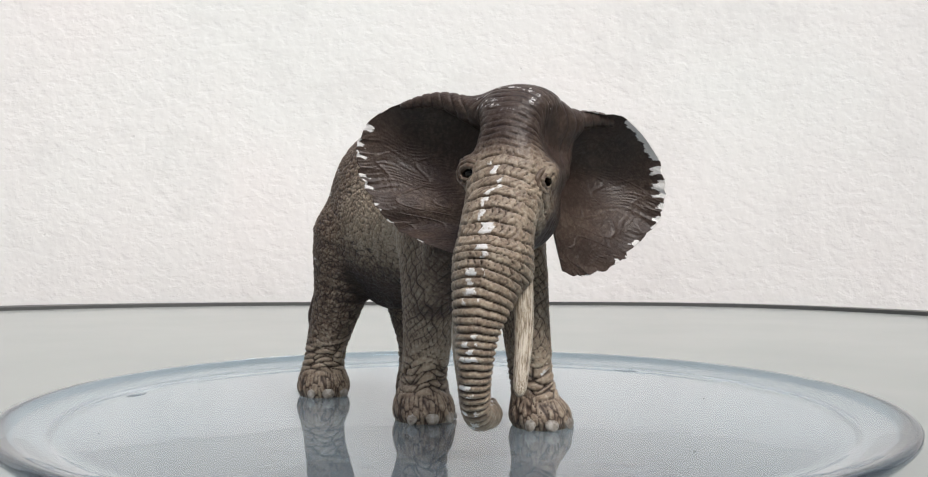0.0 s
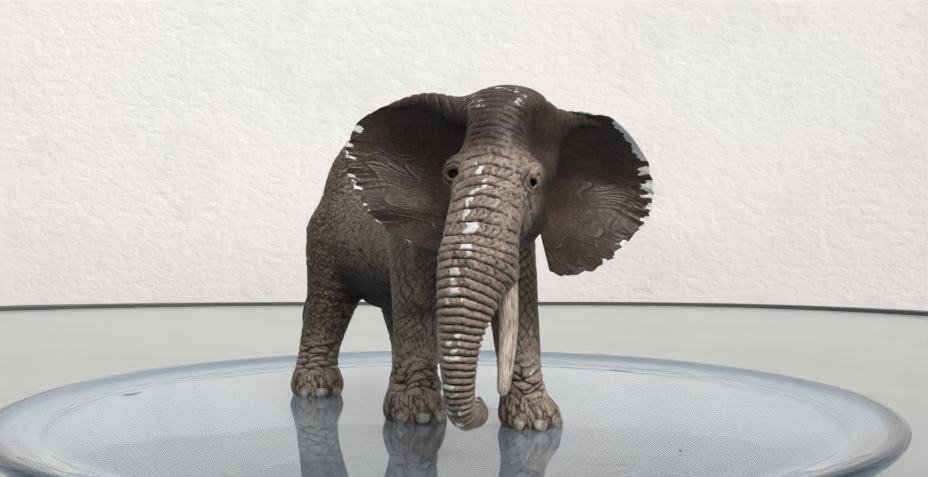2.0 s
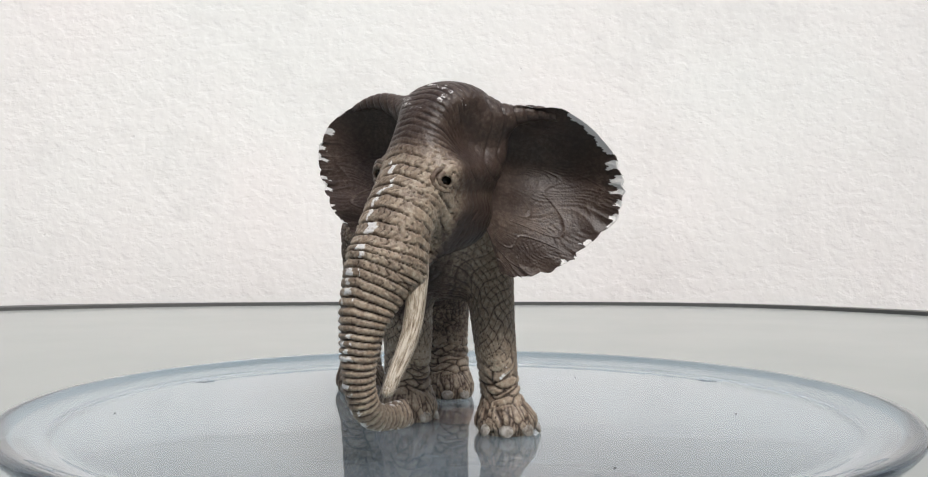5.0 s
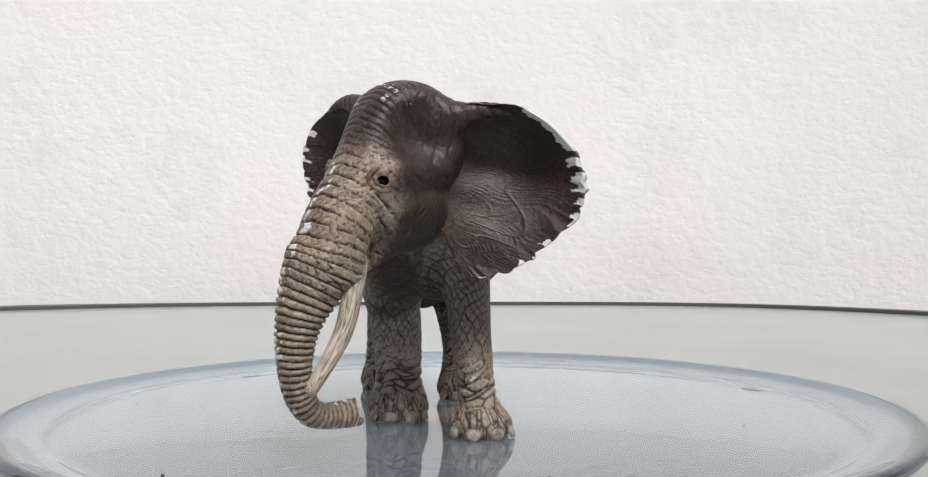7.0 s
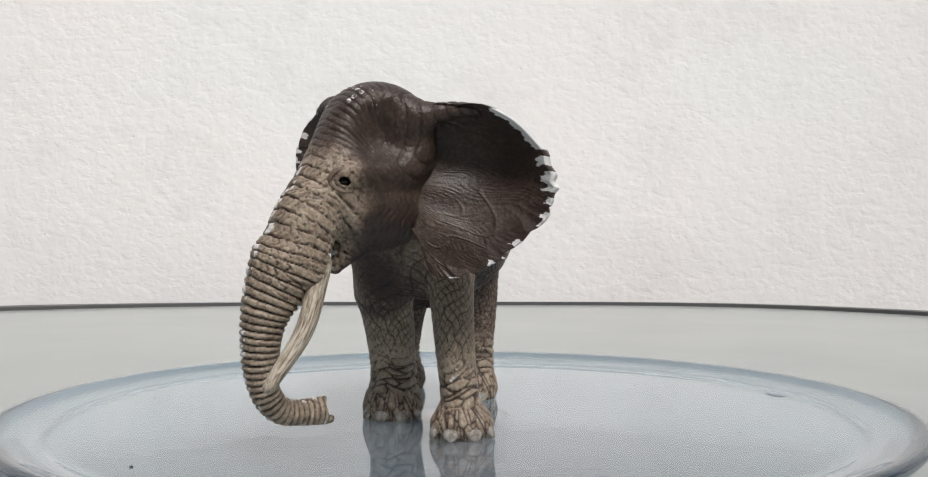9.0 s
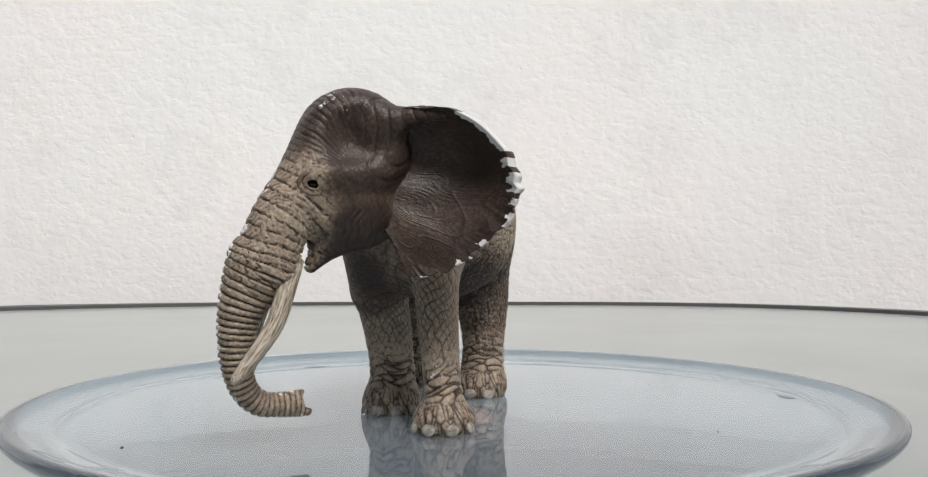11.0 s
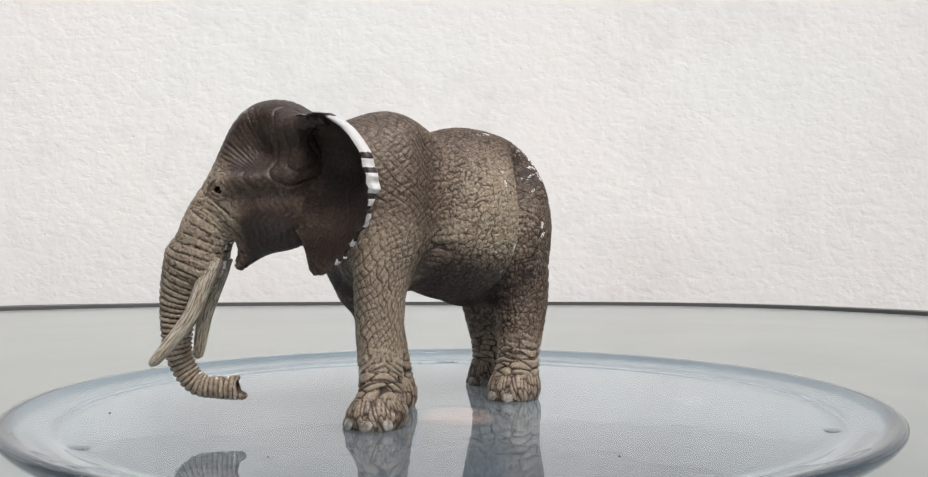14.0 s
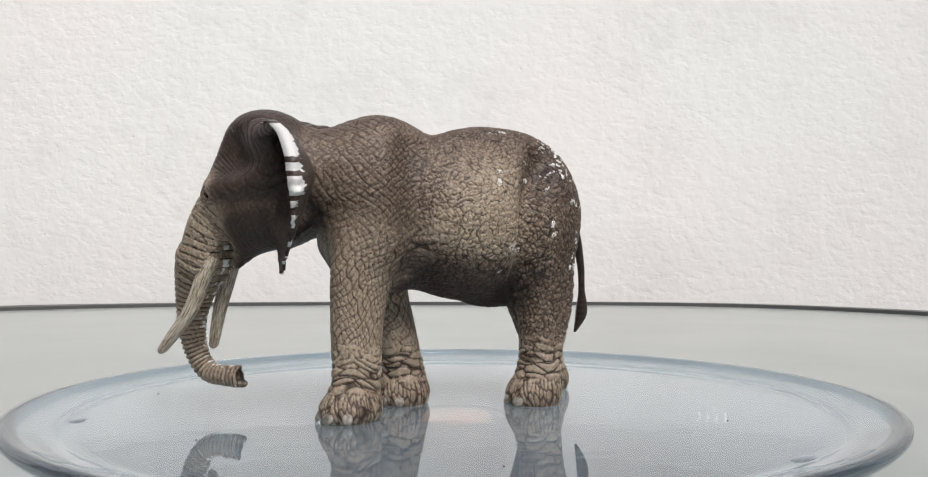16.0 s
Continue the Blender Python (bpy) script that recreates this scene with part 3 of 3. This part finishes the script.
    for (x, y, z), _n in EYES:
        face = np.maximum(face, 0.65 * step(0.022, 0.010, np.sqrt((p[:, 0] - x) ** 2 + (p[:, 1] - y) ** 2 + (p[:, 2] - z) ** 2)))
    s, r, o = along(p, TRUNK, 120)
    trunk = step(1.55, 1.2, r) * step(0.012, 0.035, s) * (p[:, 0] < -0.215)
    face = np.maximum(face, trunk)
    spacing = np.array([0.0090, 0.0090, 0.0088, 0.0070, 0.0052, 0.0049, 0.0048, 0.0048])
    knots = np.linspace(0, 0.275, 8)
    fineS = np.linspace(-0.05, 0.35, 400)
    count = np.cumsum(1 / np.interp(fineS, knots, spacing)) * (fineS[1] - fineS[0])
    ring_at = np.interp(s, fineS, count)
    lat = o[:, 0] * -0.342 - o[:, 1] * 0.94
    ring_at = ring_at + 0.07 * np.sin(lat * 170 + 1.0) + 0.03 * np.sin(lat * 420)
    row = np.floor(ring_at)
    slip = np.modf(np.abs(np.sin(row * 12.9898) * 437.585))[0] * step(0.035, 0.075, s)
    across = lat / 0.0054 + 7 * slip + 0.25 * np.sin(ring_at * 6.0)
    split = np.abs(np.sin(math.pi * across))
    br = np.modf(np.abs(np.sin(row * 78.233 + np.floor(across) * 37.719) * 4375.85))[0]
    groove = np.abs(np.sin(math.pi * ring_at))
    upper = step(0.150, 0.105, s)
    tr = np.minimum(groove / (0.25 + 0.15 * (1 - upper)), 0.2 + split / 0.25 + 2.0 * (1 - upper) + 1.2 * (br > 0.75))
    patch, _ = skin_cells(wobble(p, 80, 0.002) / np.array([0.0075, 0.0075, 0.0062]), 9)
    cheek = step(0.010, 0.020, np.abs(lat)) * step(0.12, 0.05, s)
    tr = tr * (1 - 0.35 * cheek) + 0.35 * cheek * (0.1 + patch / 0.09)
    relief = relief * (1 - face) + tr * face
    depth = depth * (1 - face) + (0.0025 + 0.0007 * step(0.03, 0.09, s)) * face
    tone = tone * (1 - face) + face * (0.76 + 0.26 * (br - 0.5))
    wear = np.maximum(wear, trunk * (br > 0.64) * step(0.014, 0.004, np.abs(lat + 0.002)) * 0.60)
    hollow = np.linalg.norm(p - np.array([-0.223, -0.023, 0.037]), axis=1)
    inside = step(0.0095, 0.006, hollow)
    depth = depth * (1 - 0.75 * step(0.022, 0.010, hollow))
    tone, wear, relief = tone * (1 - inside) + 0.02 * inside, wear * (1 - inside), relief * (1 - 0.7 * inside)
    wear = wear * step(0.5, 1.2, relief)
    paint = step(0.05, 0.95, relief) * (0.80 + 0.20 * step(0.0, 0.16, fine))
    height = 1 - (1 - np.clip(relief / 2.5, 0, 1)) ** 2 - 0.16 * (1 - step(0.0, 0.3, fine))
    return paint, height, np.clip(tone, 0, 1), wear, depth


def give(me, **values):
    for name, v in values.items():
        me.attributes.new(name, "FLOAT", "POINT").data.foreach_set("value", np.asarray(v, np.float32))


EAR_L = dict(
    root=[(-0.188, -0.060, 0.276), (-0.192, -0.066, 0.255), (-0.196, -0.066, 0.230), (-0.193, -0.069, 0.208), (-0.186, -0.076, 0.190)],
    edge=[(-0.185, -0.105, 0.287), (-0.170, -0.140, 0.285), (-0.155, -0.163, 0.272), (-0.145, -0.179, 0.250), (-0.140, -0.187, 0.226), (-0.138, -0.186, 0.210),
          (-0.139, -0.178, 0.191), (-0.148, -0.154, 0.168), (-0.154, -0.142, 0.157), (-0.160, -0.123, 0.148), (-0.166, -0.102, 0.1435), (-0.170, -0.087, 0.150)],
    face=0.95, cup=0.040, notch=(0.42, 0.98, 0.0032, 38), chips=[(0.20, 0.10, 0.075), (0.315, 0.016, 0.10), (0.372, 0.018, 0.10), (0.39, 0.05, 0.058), (0.425, 0.012, 0.09), (0.475, 0.018, 0.05), (0.53, 0.014, 0.045), (0.62, 0.012, 0.05), (0.74, 0.012, 0.04)])
EAR_R = dict(
    root=[(-0.182, -0.030, 0.288), (-0.192, -0.024, 0.26), (-0.197, -0.022, 0.22), (-0.19, -0.026, 0.195), (-0.182, -0.030, 0.185)],
    edge=[(-0.170, 0.0185, 0.302), (-0.153, 0.0424, 0.302), (-0.142, 0.073, 0.2925), (-0.139, 0.0920, 0.270), (-0.139, 0.0950, 0.249), (-0.141, 0.0876, 0.227),
          (-0.150, 0.077, 0.206), (-0.152, 0.0584, 0.187), (-0.172, 0.037, 0.174), (-0.190, 0.0106, 0.166)],
    face=0.8, cup=0.034, notch=(0.28, 0.85, 0.0042, 46), chips=[(0.30, 0.014, 0.085), (0.375, 0.012, 0.07), (0.43, 0.009, 0.09), (0.52, 0.010, 0.08), (0.575, 0.009, 0.09), (0.66, 0.008, 0.06), (0.15, 0.02, 0.02)])


def build_ear(root, edge, cup, notch, chips, face, parent, label):
    nu, nv = 110, 380
    R, E = spline(root, nv), spline(edge, nv)
    b = np.linspace(0, 1, nv)
    mid = R.mean(0)
    # small folds and nicks along the edge
    ripple = notch[2] * (np.abs(np.sin(b * notch[3])) ** 0.7 - 0.7) * step(notch[0], notch[0] + 0.05, b) * step(notch[1], notch[1] - 0.05, b)
    ripple += 0.0012 * np.sin(b * 61 + 3 * np.sin(b * 17))
    nick = ripple[:, None] * (E - mid) / np.linalg.norm(E - mid, axis=1)[:, None]
    a = np.linspace(0, 1, nu)[:, None]
    P = R[None] * (1 - a[..., None]) + E[None] * a[..., None] + nick[None] * a[..., None] ** 7
    bb = np.broadcast_to(b[None], (nu, nv))
    aa = np.broadcast_to(a, (nu, nv))
    hollow = cup * np.sin(math.pi * aa ** 0.75) * (0.35 + 0.65 * np.exp(-((bb - 0.36) / 0.26) ** 2)) * np.sin(np.clip(bb, 0.03, 0.97) * math.pi) ** 0.5
    lower = step(0.45, 0.62, bb)
    warp = bb * 56 + 1.6 * np.sin(aa * 8 + bb * 5) + 2.5 * np.sin(bb * 13) + 1.2 * np.sin(bb * 31 + aa * 3)
    folds = step(1.0, 0.86, bb) * 0.0024 * (np.abs(np.sin(warp)) - 0.6) * lower * step(0.60, 1.0, aa) * (0.55 + 0.45 * np.sin(bb * 23 + 1))
    vein = np.abs(np.sin(aa * 10 + 3.5 * np.sin(bb * 8) + 1.5 * np.sin(bb * 27)))
    folds = folds - 0.0007 * np.exp(-(vein / 0.14) ** 2) * step(0.3, 0.5, bb) * step(0.3, 0.45, aa) * step(0.95, 0.75, aa)
    folds = folds + 0.0010 * np.sin(aa * 70 + 3 * np.sin(bb * 30)) * step(0.22, 0.08, bb) * step(0.85, 0.4, aa)
    folds = folds + 0.00017 * np.sin(bb * 260 + 7 * np.sin(aa * 13 + bb * 9) + 5 * np.sin(bb * 41 + aa * 7)) * step(0.08, 0.2, aa) * (0.6 + 0.4 * np.sin(aa * 37 + bb * 51))
    # the roll that closes the bowl below
    folds = folds - 0.0012 * np.exp(-((bb - 0.56 + 0.10 * aa) / 0.07) ** 2) * np.sin(math.pi * np.clip(aa * 1.15, 0, 1))
    back = np.array([0.95, 0.0, 0.12])
    P = P + back * (hollow + folds)[..., None]
    flat = P.reshape(-1, 3)
    c, rnd = skin_cells(wobble(wobble(flat, 60, 0.004), 170, 0.0015) / np.array([0.011, 0.011, 0.0045]), 11)
    relief = np.clip(0.66 + 0.5 * step(0.0, 0.16, c), 0, 1)
    P = P + back * (0.0005 * (1 - relief)).reshape(nu, nv, 1)
    thick = 0.0050 * (1 - 0.45 * aa) + 0.0075 * step(0.6, 0.95, aa) * step(0.5, 0.4, bb)
    Q = P + np.array([1.0, 0, 0]) * thick[..., None]
    tone = 0.17 + 0.07 * lower * step(0.95, 0.3, aa) + 0.05 * np.sin(aa * 9 + bb * 14)
    # bare white plastic where the paint has gone
    wear = np.zeros((nu, nv))
    bare = np.zeros((nu, nv))
    for at, half, reach in chips:
        wob = 0.018 * np.sin(bb * 130 + 1) + 0.014 * np.sin(bb * 311) + 0.012 * np.sin(bb * 701 + 2)
        inside = 0.76 * step(half, half * 0.7, np.abs(bb - at + 0.006 * np.sin(aa * 40))) * step(1 - reach - 0.012, 1 - reach + 0.012, aa + wob)
        bare = np.maximum(bare, inside)
        front = 0.76 * step(half, half * 0.7, np.abs(bb - at + 0.006 * np.sin(aa * 40))) * step(1 - reach * face - 0.012, 1 - reach * face + 0.012, aa + 0.6 * wob)
        wear = np.maximum(wear, front)
    rubbed = 0.8 * step(0.975, 0.99, aa) * (np.sin(bb * 95) + np.sin(bb * 37) > 0.9)
    wear, bare = np.maximum(wear, rubbed), np.maximum(bare, rubbed)
    verts = np.concatenate([placed(P.reshape(-1, 3)), placed(Q.reshape(-1, 3))])
    n = nu * nv
    k = (np.arange(nu - 1)[:, None] * nv + np.arange(nv - 1)[None]).ravel()
    quads = np.stack([k, k + 1, k + nv + 1, k + nv], 1)
    faces = [*quads.tolist(), *(quads[:, ::-1] + n).tolist()]
    ring = [i * nv for i in range(nu)] + [(nu - 1) * nv + j for j in range(1, nv)] + [i * nv + nv - 1 for i in range(nu - 2, -1, -1)]
    faces += [(u, w, n + w, n + u) for u, w in zip(ring, ring[1:])]
    me = mesh_from("ear", verts, faces)
    bm = bmesh.new()
    bm.from_mesh(me)
    bmesh.ops.recalc_face_normals(bm, faces=bm.faces)
    bm.to_mesh(me)
    bm.free()
    give(me, relief=np.tile(relief, 2), tone=np.tile(np.clip(tone, 0, 1).ravel(), 2), wear=np.concatenate([wear.ravel(), bare.ravel()]))
    return part("ear", me, SKIN, parent, label)


def tube(pts, n=24, m=40, cap=True):
    """A round tapered limb through (x, y, z, radius)."""
    c = spline(pts, m)
    verts, faces = [], []
    for i in range(m):
        d = Vector(c[min(i + 1, m - 1), :3] - c[max(i - 1, 0), :3]).normalized()
        u = d.orthogonal().normalized() if i == 0 else (u - d * u.dot(d)).normalized()
        w = d.cross(u)
        for k in range(n):
            g = 2 * math.pi * k / n
            verts.append(tuple(Vector(c[i, :3]) + (u * math.cos(g) + w * math.sin(g)) * c[i, 3]))
    for i in range(m - 1):
        for k in range(n):
            j = (k + 1) % n
            faces.append((i * n + k, i * n + j, (i + 1) * n + j, (i + 1) * n + k))
    faces += [tuple(range(n))[::-1], tuple(range((m - 1) * n, m * n))]
    return verts, faces


TUSK_L = [(-0.250, -0.0405, 0.160, 0.0085), (-0.2575, -0.0425, 0.142, 0.0082), (-0.272, -0.042, 0.105, 0.0074), (-0.298, -0.0365, 0.071, 0.0055), (-0.3045, -0.035, 0.0635, 0.0040), (-0.3065, -0.0345, 0.0610, 0.0015)]
TUSK_R = [(-0.238, -0.004, 0.160, 0.0085), (-0.243, -0.001, 0.142, 0.0082), (-0.255, 0.006, 0.105, 0.0074), (-0.261, 0.0047, 0.070, 0.0055), (-0.262, 0.0042, 0.064, 0.0040), (-0.262, 0.004, 0.0615, 0.0015)]
TAIL = [(0.112, 0.125, 0.235, 0.009), (0.133, 0.142, 0.19, 0.0065), (0.142, 0.153, 0.15, 0.0045), (0.144, 0.160, 0.118, 0.0040), (0.1445, 0.163, 0.098, 0.0068), (0.143, 0.165, 0.085, 0.0066), (0.136, 0.166, 0.066, 0.0015)]


def build_elephant():
    toy = tagged(new("toy_elephant"), "grey brown painted toy elephant with worn paint, standing", "toy figure")
    h = 0.00104
    field = elephant_field(h)
    v, f = field.surface()
    at = tuple(np.clip(((v - field.low) / h).round().astype(int), 1, field.n - 2).T)
    F = field.F
    nrm = np.stack([F[tuple(at[j] + (j == i) for j in range(3))] - F[tuple(at[j] - (j == i) for j in range(3))] for i in range(3)], 1).astype(float)
    nrm /= np.linalg.norm(nrm, axis=1)[:, None] + 1e-9
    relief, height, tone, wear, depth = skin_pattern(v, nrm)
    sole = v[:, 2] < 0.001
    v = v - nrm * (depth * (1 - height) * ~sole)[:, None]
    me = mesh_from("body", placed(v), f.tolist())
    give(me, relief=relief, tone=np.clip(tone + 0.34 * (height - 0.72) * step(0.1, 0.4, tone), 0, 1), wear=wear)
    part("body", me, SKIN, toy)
    build_ear(**EAR_L, parent=toy, label="spread ear with white chipped paint on its edge")
    build_ear(**EAR_R, parent=toy, label="spread ear with scalloped worn edge")
    for t in (TUSK_L, TUSK_R):
        v, f = tube(t, 28, 60)
        me = mesh_from("tusk", placed(v), f)
        g = 2 * math.pi * np.tile(np.arange(28), 60) / 28
        give(me, round_x=np.cos(g), round_y=np.sin(g), lengthwise=np.repeat(np.arange(60), 28) * 0.055)
        part("tusk", me, IVORY, toy, "pale ivory tusk with brown streaks")
    v, f = tube(TAIL, 16, 40)
    me = mesh_from("tail", placed(v), f)
    z = np.array(v)[:, 2]
    give(me, relief=np.clip(0.5 + 0.5 * np.sin(z * 900), 0, 1), tone=np.full(len(v), 0.12), wear=np.zeros(len(v)))
    part("tail", me, SKIN, toy, "thin dark tail with a tuft")
    for (x, y, z), n in EYES:
        d = Vector(n).normalized()
        rot = d.to_track_quat("Y", "Z").to_matrix()
        c = Vector((x, y, z)) + d * 0.0002
        v, f = sphere(c, (0.0074, 0.0052, 0.0047), rot)
        ball = part("eye", mesh_from("eye", placed(v), f), EYE_BALL, toy, "glossy black eye")
        # lids: a ring drawn out to the corners
        v, f = [], []
        for ring, (wide, tall, fat, out) in enumerate(((0.0088, 0.0056, 0.0020, 0.0054), (0.0134, 0.0094, 0.0018, 0.0044))):
            first = len(v)
            for i in range(40):
                g = 2 * math.pi * i / 40
                for j in range(8):
                    e = 2 * math.pi * j / 8
                    rad = fat * (1 + 0.3 * math.sin(g) + 0.12 * math.sin(9 * g))
                    px, pz = (wide + rad * math.cos(e)) * math.cos(g), (tall + rad * math.cos(e)) * math.sin(g)
                    v.append(tuple(c + rot @ Vector((px, out + rad * math.sin(e) - 14 * px * px, pz))))
                    f.append((first + i * 8 + j, first + i * 8 + (j + 1) % 8, first + ((i + 1) % 40) * 8 + (j + 1) % 8, first + ((i + 1) % 40) * 8 + j))
        me = mesh_from("eyelid", placed(v), f)
        k = len(v)
        give(me, relief=np.ones(k), tone=np.full(k, 0.48), wear=np.zeros(k))
        part("eyelid", me, SKIN, toy, "tan wrinkled eyelid")
    for name, leg in LEGS.items():
        x, y, z, r = leg[-1]
        x, y = x - 0.0045, y - 0.0032
        for k, g in enumerate((-62, -22, 20, 60)):
            if name.startswith("rear") and k == 3:
                continue
            ang = BODY_YAW + radians(g)
            d = Vector((math.cos(ang), math.sin(ang), 0))
            big = 0.0068 if k in (1, 2) else 0.0052
            lean = Matrix.Rotation(ang - math.pi / 2, 3, "Z") @ Matrix.Rotation(radians(24), 3, "X")
            c = Vector((x, y, 0.0062)) + Vector((d.x * (r + 0.0015), d.y * (r + 0.0010), 0))
            v, f = sphere(c, (big, 0.0027, 0.0066), lean, 14)
            v = [(a, b, max(c2, 0.0004)) for a, b, c2 in v]
            part("toenail", mesh_from("toenail", placed(v), f), NAIL, toy, "pale grey toenail")
    return toy


build_setting()
build_table()
plate = build_plate()
build_bearing()
elephant = build_elephant()

# seconds, turn in degrees, and how far the hand-turned plate slides aside and away
TURNS = [(0, 0.72, -0.0011, -0.0005), (0.5, 0.64, -0.0079, 0.0088), (1, 0.64, -0.0079, 0.0088), (1.5, 0.64, -0.0079, 0.0088), (2, 0.16, -0.0102, 0.0039), (2.5, 0.16, -0.0102, 0.0039),
         (3, -2.04, -0.0157, 0.0039), (3.5, -8.27, -0.0050, -0.0051), (4, -11.12, -0.0031, -0.0048), (4.2, -12.79, -0.0022, -0.0048), (4.9, -17.25, 0.0009, -0.0060), (5.6, -21.82, 0.0014, -0.0083),
         (6.3, -26.18, 0.0021, -0.0100), (6.5, -27.90, 0.0022, -0.0103), (7, -29.00, 0.0014, -0.0150), (7.5, -30.03, 0.0013, -0.0183), (8, -31.33, 0.0013, -0.0165), (8.5, -34.87, 0.0009, -0.0135),
         (9, -35.85, 0.0002, -0.0159), (9.2, -36.44, 0.0002, -0.0151), (10.2, -40.38, 0.0003, -0.0048), (11.3, -44.85, 0.0006, 0.0067), (11.5, -46.22, 0.0007, 0.0080), (12, -51.15, 0.0014, 0.0120),
         (12.5, -56.12, 0.0020, 0.0050), (13, -61.01, 0.0017, 0.0030), (13.5, -65.15, -0.0005, 0.0009), (14, -73.03, -0.0016, 0.0023), (14.5, -78.87, -0.0007, 0.0031), (15, -85.31, -0.0000, 0.0034),
         (15.5, -89.39, 0.0000, 0.0011), (16, -94.00, 0.0013, 0.0002)]


def slid(t):
    """How far the plate has crept away under the toy, between the second and third stretch."""
    u = min(1.0, max(0.0, (t - 9.2) / 2.1))
    return u * u * (3 - 2 * u)


def motions():
    walk(plate, [(t, pose((dx - 0.003 * slid(t)) * S, (dy + 0.017 * slid(t)) * S, 0, 0, 0, a)) for t, a, dx, dy in TURNS])
    walk(elephant, [(t, pose(dx * S, dy * S, 0, 0, 0, a)) for t, a, dx, dy in TURNS])


motions()
